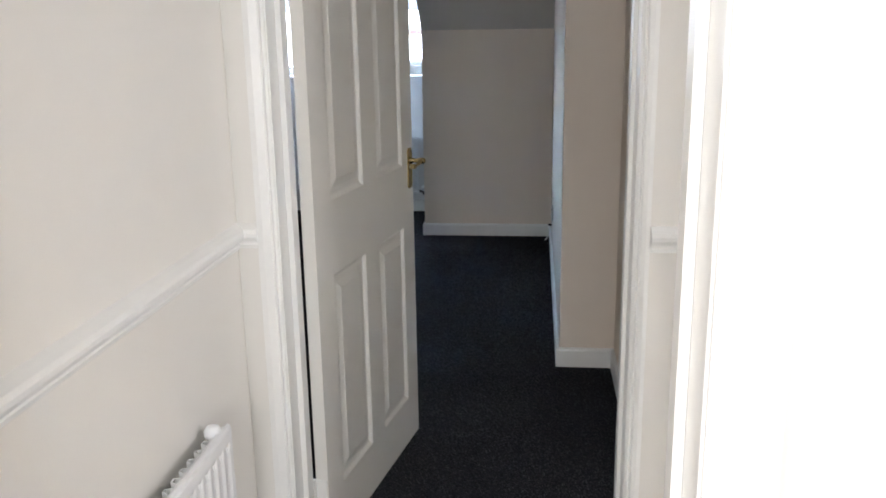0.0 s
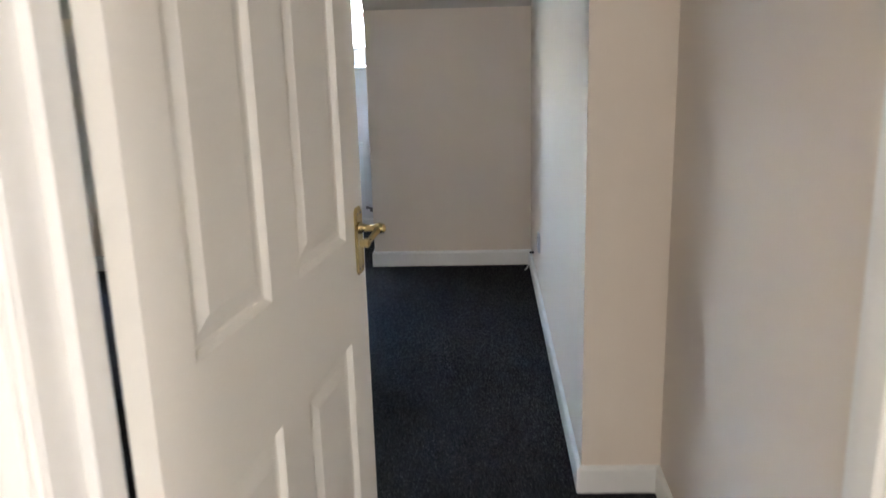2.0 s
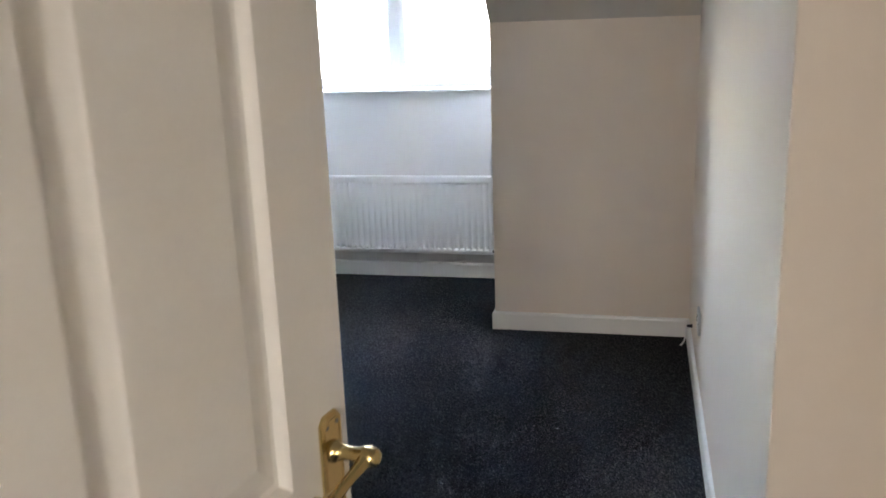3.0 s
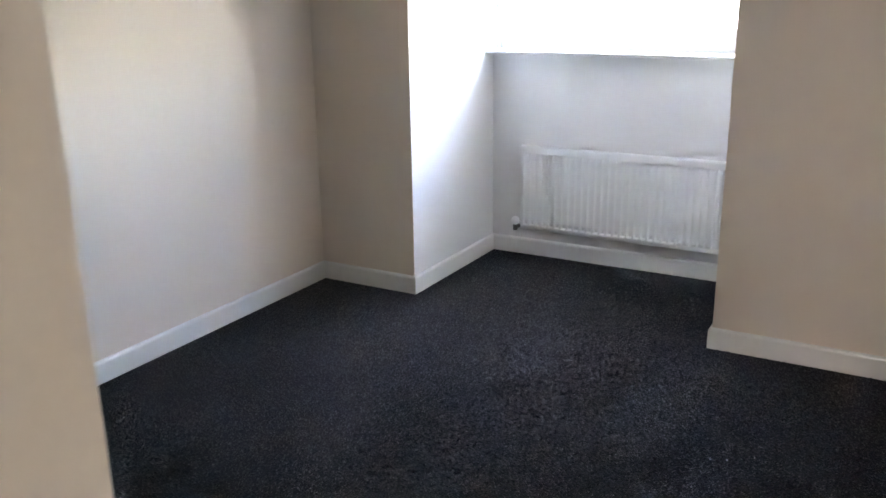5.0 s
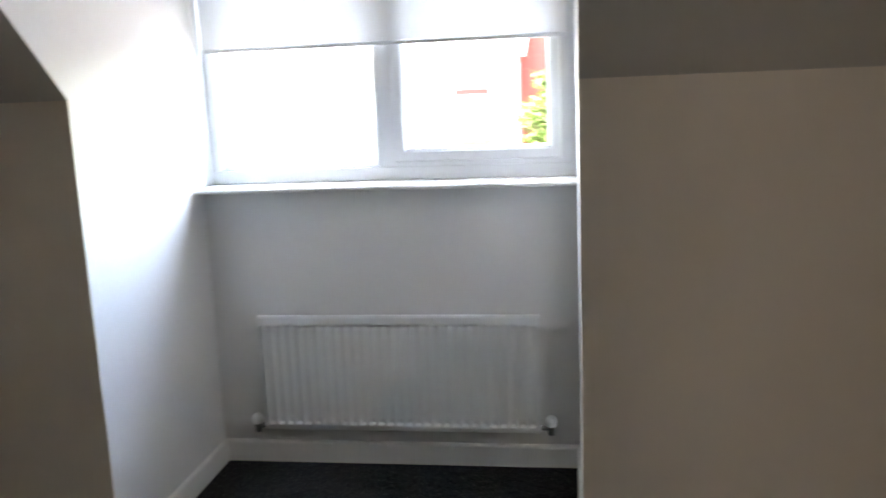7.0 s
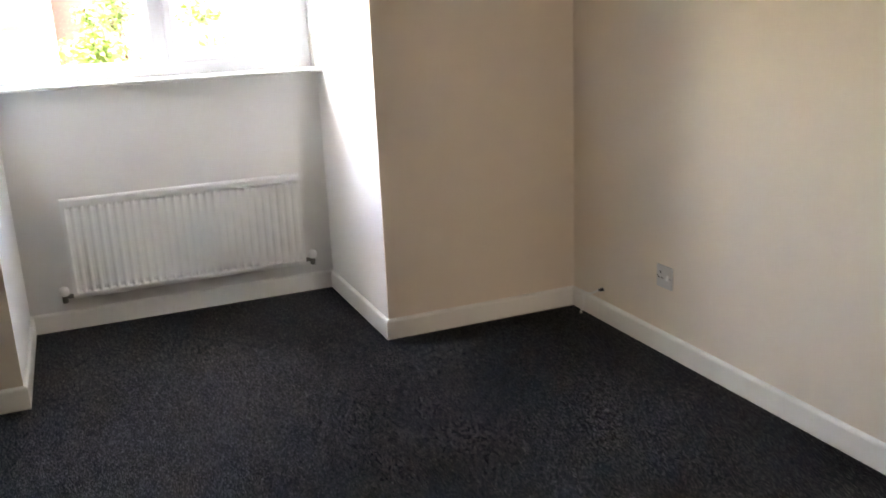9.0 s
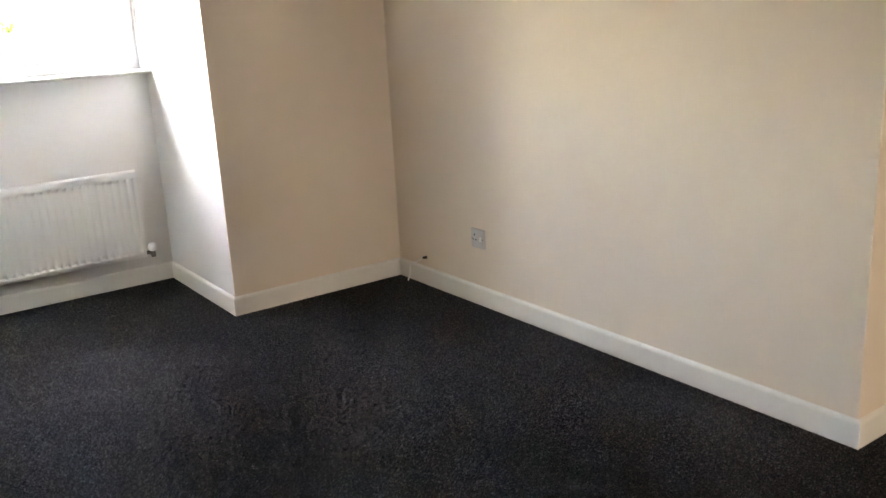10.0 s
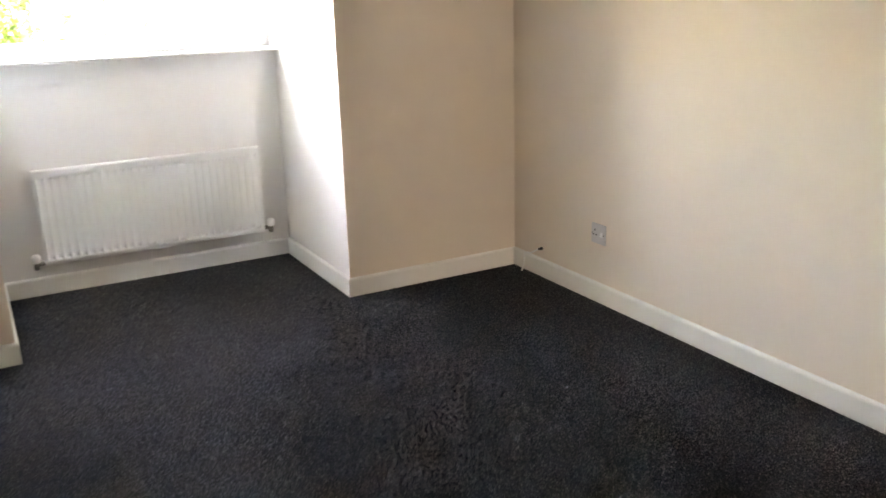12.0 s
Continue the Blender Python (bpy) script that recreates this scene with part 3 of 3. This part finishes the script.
def ring(x0, x1, z0, z1, width, y0, y1):
    """A flat rectangular frame with sloped inner beads."""
    bm = B()
    loops = []
    for s, y in ((0, y1), (0, y0 + 0.004), (0.004, y0), (width - 0.016, y0), (width, y0 + 0.014), (width, y1)):
        loops.append([bm.verts.new((x, y, z)) for x, z in ((x0 + s, z0 + s), (x1 - s, z0 + s), (x1 - s, z1 - s), (x0 + s, z1 - s))])
    for a, b in zip(loops, loops[1:] + loops[:1]):
        for k in range(4):
            bm.faces.new((a[k], a[(k + 1) % 4], b[(k + 1) % 4], b[k]))
    bmesh.ops.recalc_face_normals(bm, faces=bm.faces)
    return bm


part("glazing_bead", ring(WX0 + 0.055, MX0, WZ0 + 0.055, WZ1 - 0.055, 0.020, WY0 + 0.012, WY1 - 0.012), UPVC, window)
part("frame_rebate", box(B(), MX1, WX1 - 0.055, WY0 + 0.002, WY1, WZ0 + 0.055, WZ0 + 0.0735), UPVC, window)
part("frame_rebate", box(B(), WX1 - 0.0605, WX1 - 0.055, WY0 + 0.002, WY1, WZ0 + 0.0735, WZ1 - 0.055), UPVC, window)
sash = part("sash", ring(MX1 + 0.002, WX1 - 0.062, WZ0 + 0.076, WZ1 - 0.06, 0.052, WY0 - 0.014, WY1 - 0.01), UPVC, window, "opening casement sash")
pane = part("pane", box(B(), WX0 + 0.06, MX0 - 0.005, 1.050, 1.056, WZ0 + 0.06, WZ1 - 0.06), GLASS, window)
pane.visible_shadow = False
pane = part("pane", box(B(), MX1 + 0.045, WX1 - 0.105, 1.050, 1.056, WZ0 + 0.12, WZ1 - 0.105), GLASS, sash)
pane.visible_shadow = False
sill_profile = ((1.10, 1.185), (0.846, 1.185), (0.838, 1.188), (0.834, 1.195), (0.838, 1.202), (0.846, 1.205), (1.10, 1.205))
part("window_sill", slab(B(), sill_profile, "x", CHEEK_W + 0.001, CHEEK_E - 0.001), GLOSS, window, "white gloss painted window board")
part("trim", box(B(), CHEEK_W + 0.001, CHEEK_W + 0.013, 0.985, 1.02, 1.205, 2.14), UPVC, window)
part("trim", box(B(), CHEEK_E - 0.013, CHEEK_E - 0.001, 0.985, 1.02, 1.205, 2.14), UPVC, window)

blind = thing("roller_blind", "white fabric roller blind drawn part way down the window", "blind")
part("tube", lathe(B(), ((0.018, -0.74), (0.018, 0.74)), pose(-1.75, 0.975, 2.10, 0, 90), 16), UPVC, blind, smooth=True)
bm = B()
rows = []
for k in range(13):
    z = 2.11 - k * 0.0288
    rows.append([bm.verts.new((x, 0.988 + 0.0022 * math.sin(x * 9) * k / 12 + d, z)) for d in (0, 0.0012) for x in np.linspace(-2.488, -1.012, 25)])
for a, b in zip(rows, rows[1:]):
    for i in range(24):
        bm.faces.new((a[i], a[i + 1], b[i + 1], b[i]))
        bm.faces.new((a[25 + i], b[25 + i], b[26 + i], a[26 + i]))
part("fabric", bm, BLIND, blind, smooth=True)
part("bottom_bar", box(B(), -2.490, -1.010, 0.984, 0.994, 1.747, 1.764), UPVC, blind, bevel=0.003)

# ---- socket and cable ----
socket = thing("wall_socket", "white single switched wall socket above the skirting", "socket", pose(EAST, -0.718, 0.341))
bm = box(B(), -0.010, 0, -0.051, 0.051, -0.049, 0.049)
plate = part("faceplate", bm, STEEL, socket, bevel=0.004)
# Pin holes are thin dark blocks on the plate, their shade given as colour.
for y, z, w, h in ((0.022, 0.018, 0.005, 0.011), (0.033, -0.006, 0.010, 0.0045), (0.011, -0.006, 0.010, 0.0045)):
    part("pin_hole_shade", box(B(), -0.0115, -0.0100, y - w / 2, y + w / 2, z - h / 2, z + h / 2), DARK, plate)
part("rocker_switch", slab(B(), ((-0.010, -0.012), (-0.015, -0.010), (-0.011, 0.012), (-0.010, 0.012)), "y", -0.033, -0.019), PLASTIC, plate)
for y in (-0.042, 0.042):
    part("screw", lathe(B(), ((0.003, 0), (0.003, 0.0015)), pose(-0.0102, y, 0.0, 0, -90), 10), CHROME, plate)

cable = thing("aerial_cable", "loose white aerial cable coming out of the wall over the skirting", "cable")
pts = [(0.012, -0.245, 0.150), (-0.004, -0.235, 0.148), (0.002, -0.20, 0.128), (0.004, -0.16, 0.108), (0.002, -0.13, 0.102), (-0.006, -0.118, 0.098), (-0.010, -0.112, 0.075), (-0.008, -0.110, 0.045), (-0.014, -0.108, 0.020), (-0.024, -0.114, 0.006), (-0.032, -0.124, 0.004)]
part("lead", tube(B(), pts, 0.0042, 8), PLASTIC, cable, smooth=True)
part("plug", tube(B(), ((0.014, -0.245, 0.150), (-0.010, -0.250, 0.152)), (0.009, 0.006), 12), DARK, cable, "dark plug in the wall")

# ---- stair rail ----
newel = thing("newel_post", "grey painted newel post with a ball finial", "newel post", pose(1.335, -2.60, -1.556))
part("post", box(B(), -0.045, 0.045, -0.045, 0.045, LOW + 1.556, 0.86), RAIL, newel, bevel=0.006)
part("collar", lathe(B(), ((0.045, 0.86), (0.052, 0.875), (0.052, 0.89), (0.036, 0.905), (0.026, 0.915)), None, 20), RAIL, newel, smooth=True)
part("ball", lathe(B(), [(max(0.004, 0.052 * math.sin(math.pi * k / 12)), 0.962 - 0.052 * math.cos(math.pi * k / 12)) for k in range(13)], None, 20), RAIL, newel, smooth=True)
rail = thing("stair_handrail", "grey painted stair handrail with balusters", "handrail")
bm = B()
slab(bm, ((1.38, -0.85), (2.60, 0.42), (2.60, 0.50), (1.38, -0.77)), "y", -2.635, -2.565)
part("rail", bm, RAIL, rail, bevel=0.012)
# One plain grey sheet is added in place of the lower flight behind.
part("backing_panel", slab(B(), ((1.38, LOW), (2.60, LOW), (2.60, 0.415), (1.38, -0.855)), "y", -2.59, -2.57), RAIL, rail, "grey panel standing in for the lower flight behind the balusters")
for k in range(12):
    x = 1.50 + 0.09 * k
    z = -0.85 + (x - 1.38) * 1.04
    part("baluster", box(B(), x - 0.010, x + 0.010, -2.614, -2.591, max(LOW, z - 0.86), z + 0.01), GLOSS, rail, "white painted baluster")

# ---- outside ----
GROUND = -5.4
setting("ground", box(B(), -400, 400, 1.4, 900, GROUND - 0.5, GROUND), PAVING, "grey-brown paving and gardens reaching into the distance", "ground")
setting("wall_outer", box(B(), -3.30, 2.75, 0.30, 1.10, -5.6, -0.20), RENDER, "rendered outside wall below the dormer", "wall")
setting("road", box(B(), -60, 60, 6.0, 9.5, GROUND, GROUND + 0.02), SLATE, "grey road between the houses", "road")


def house(x0, x1, y0, y1, eaves, ridge, label, front, windows):
    """A house: four walls, a pitched roof, gutter, and windows with sills and lintels on its front."""
    h = thing("house", label, "house", pose((x0 + x1) / 2, (y0 + y1) / 2, GROUND))
    inv = Matrix.Translation((-(x0 + x1) / 2, -(y0 + y1) / 2, -GROUND))

    def add(name, bm, mat, parent=None, lab=""):
        bmesh.ops.transform(bm, matrix=inv, verts=bm.verts)
        return part(name, bm, mat, parent or h, lab)
    add("wall", box(B(), x0, x1, y0, y0 + 0.3, GROUND, eaves), front)
    add("wall", box(B(), x0, x0 + 0.3, y0 + 0.3, y1, GROUND, eaves), BRICK)
    add("wall", box(B(), x1 - 0.3, x1, y0 + 0.3, y1, GROUND, eaves), BRICK)
    mid = (y0 + y1) / 2
    add("roof", slab(B(), ((y0 - 0.25, eaves - 0.1), (mid, ridge), (y1 + 0.25, eaves - 0.1), (y1 + 0.25, eaves - 0.25), (mid, ridge - 0.2), (y0 - 0.25, eaves - 0.25)), "x", x0 - 0.2, x1 + 0.2), SLATE)
    add("gutter", tube(B(), ((x0 - 0.2, y0 - 0.3, eaves - 0.12), (x1 + 0.2, y0 - 0.3, eaves - 0.12)), 0.06, 8), GUTTER)
    add("downpipe", tube(B(), ((x1 - 0.12, y0 - 0.06, GROUND), (x1 - 0.12, y0 - 0.06, eaves - 0.2)), 0.04, 8), GUTTER)
    for x, z, w, t in windows:
        win = add("window", box(B(), x - w / 2, x + w / 2, y0 - 0.02, y0, z, z + t), UPVC)
        add("pane", box(B(), x - w / 2 + 0.07, x - 0.04, y0 - 0.03, y0 - 0.021, z + 0.07, z + t - 0.07), BLIND, win)
        add("pane", box(B(), x + 0.04, x + w / 2 - 0.07, y0 - 0.03, y0 - 0.021, z + 0.07, z + t - 0.07), BLIND, win)
        add("sill", box(B(), x - w / 2 - 0.1, x + w / 2 + 0.1, y0 - 0.10, y0, z - 0.12, z), BRICK, win, "red brick sill")
        add("lintel", box(B(), x - w / 2 - 0.06, x + w / 2 + 0.06, y0 - 0.03, y0, z + t, z + t + 0.13), TERRACOTTA, win, "dark red brick lintel")
    return h


house(-15.0, -2.32, 20.0, 27.0, 2.5, 3.6, "pale rendered house with a slate roof and brick trims", RENDER, ((-3.50, 0.20, 0.80, 1.17),))
house(-2.30, -0.80, 21.5, 29.0, 3.2, 4.0, "red brick house end behind a garden tree", BRICK, ())
house(-0.4, 11.0, 25.0, 32.0, 2.2, 3.1, "pale rendered house beyond the garden trees", RENDER, ((2.0, -1.2, 1.2, 1.2), (6.0, -1.2, 1.2, 1.2)))


def tree(x, y, z, height, spread, leaves, seed, label):
    """A tree: a tapered trunk with limbs, and a crown of single leaves in clumps along them."""
    rng = random.Random(seed)
    t = thing("tree", label, "tree", pose(x, y, z))
    bm = tube(B(), [(0.02 * k * rng.uniform(-1, 1), 0.02 * k * rng.uniform(-1, 1), height * 0.62 * k / 6) for k in range(7)], [0.14 - 0.015 * k for k in range(7)], 9)
    tips = []
    for k in range(26):
        a, up = rng.uniform(0, 6.283), rng.uniform(0.22, 0.62) * height
        r = spread * rng.uniform(0.45, 1.0) * (1.15 - 0.55 * up / height)
        lift = rng.uniform(0.12, 0.38) * height
        p = [(0, 0, up), (0.45 * r * math.cos(a), 0.45 * r * math.sin(a), up + lift * 0.6), (r * math.cos(a + 0.2), r * math.sin(a + 0.2), up + lift)]
        tube(bm, p, [0.05, 0.03, 0.01], 6)
        tips += [Vector(p[2]), (Vector(p[1]) + Vector(p[2])) / 2, Vector(p[1])]
    part("trunk", bm, BARK, t)
    verts, faces = [], []
    for _ in range(leaves):
        c = rng.choice(tips) + Vector((rng.gauss(0, 0.26), rng.gauss(0, 0.26), rng.gauss(0, 0.22))) * spread * 0.42
        q = Euler((rng.uniform(-1, 1), rng.uniform(-1, 1), rng.uniform(0, 6.3))).to_matrix()
        s = rng.uniform(0.05, 0.11)
        i = len(verts)
        verts += [tuple(c + q @ Vector(v) * s) for v in ((-1, 0, 0), (0, -0.45, 0.12), (1, 0, 0), (0, 0.45, 0.12))]
        faces += [(i, i + 1, i + 2), (i, i + 2, i + 3)]
    me = bpy.data.meshes.new("crown")
    me.from_pydata(verts, [], faces)
    me.materials.append(LEAF)
    crown = new("crown", me)
    crown.parent = t
    return t


tree(-1.00, 18.5, GROUND, 8.6, 1.25, 9500, 3, "leafy green garden tree beside the houses")
tree(-0.15, 11.0, GROUND, 8.0, 0.62, 3200, 5, "light green leafy tree across the road")
tree(-6.0, 11.2, GROUND, 6.4, 0.8, 2600, 8, "slender light green tree in front of the house")
tree(-4.7, 10.6, GROUND, 6.0, 0.6, 1800, 9, "small light green tree in front of the house")

# ---- carpet pile in the bedroom: single fibres, leaning in brushed patches ----
def pile_material():
    m = bpy.data.materials.new("charcoal_pile")
    m.use_nodes = True
    nt = m.node_tree
    b = nt.nodes["Principled BSDF"]
    geo, ramp = nt.nodes.new("ShaderNodeNewGeometry"), nt.nodes.new("ShaderNodeValToRGB")
    ramp.color_ramp.elements[0].color = (0.012, 0.013, 0.015, 1)
    ramp.color_ramp.elements[1].color = (0.115, 0.118, 0.128, 1)
    nt.links.new(geo.outputs["Random Per Island"], ramp.inputs["Fac"])
    nt.links.new(ramp.outputs["Color"], b.inputs["Base Color"])
    b.inputs["Roughness"].default_value = 1.0
    b.inputs["Specular IOR Level"].default_value = 0.05
    return m


def carpet_pile():
    rng = np.random.default_rng(4)
    spots = []
    for x0, x1, y0, y1, per in ((-3.09, 0.0, -2.69, 0.0, 42000), (-2.50, -1.0, 0.0, 0.92, 30000), (-3.09, 0.255, -4.29, -2.69, 36000)):
        n = int((x1 - x0) * (y1 - y0) * per)
        spots.append(np.column_stack((rng.uniform(x0, x1, n), rng.uniform(y0, y1, n))))
    p = np.concatenate(spots)
    n = len(p)
    sweep = 2.2 * np.sin(1.7 * p[:, 0] + 0.9 * np.sin(2.3 * p[:, 1])) + 1.6 * np.sin(2.9 * p[:, 1] + 1.3 * np.sin(3.1 * p[:, 0])) + rng.normal(0, 1.0, n)
    lean, tall = rng.uniform(0.003, 0.0075, n), rng.uniform(0.0020, 0.0050, n)
    half, turn = rng.uniform(0.0013, 0.0029, n), rng.uniform(0, 6.283, n)
    base = np.column_stack((half * np.cos(turn), half * np.sin(turn), np.zeros(n)))
    foot = np.column_stack((p, np.full(n, 0.0004)))
    tip = foot + np.column_stack((lean * np.cos(sweep), lean * np.sin(sweep), tall))
    a, b = foot - base, foot + base
    up = np.cross(b - a, tip - a)[:, 2:] > 0
    a, b = np.where(up, a, b), np.where(up, b, a)
    co = np.stack((a, b, tip), 1).reshape(-1, 3)
    me = bpy.data.meshes.new("carpet_pile")
    me.vertices.add(3 * n)
    me.vertices.foreach_set("co", co.ravel())
    me.loops.add(3 * n)
    me.loops.foreach_set("vertex_index", np.arange(3 * n))
    me.polygons.add(n)
    me.polygons.foreach_set("loop_start", np.arange(n) * 3)
    me.update()
    me.validate()
    soft = np.column_stack((0.18 * np.cos(sweep), 0.18 * np.sin(sweep), np.ones(n)))
    soft /= np.linalg.norm(soft, axis=1)[:, None]
    me.normals_split_custom_set(np.repeat(soft, 3, 0).tolist())
    me.materials.append(pile_material())
    tagged(new("carpet_pile", me), "short charcoal carpet pile brushed in uneven patches", "carpet pile", kind="stuff")


carpet_pile()
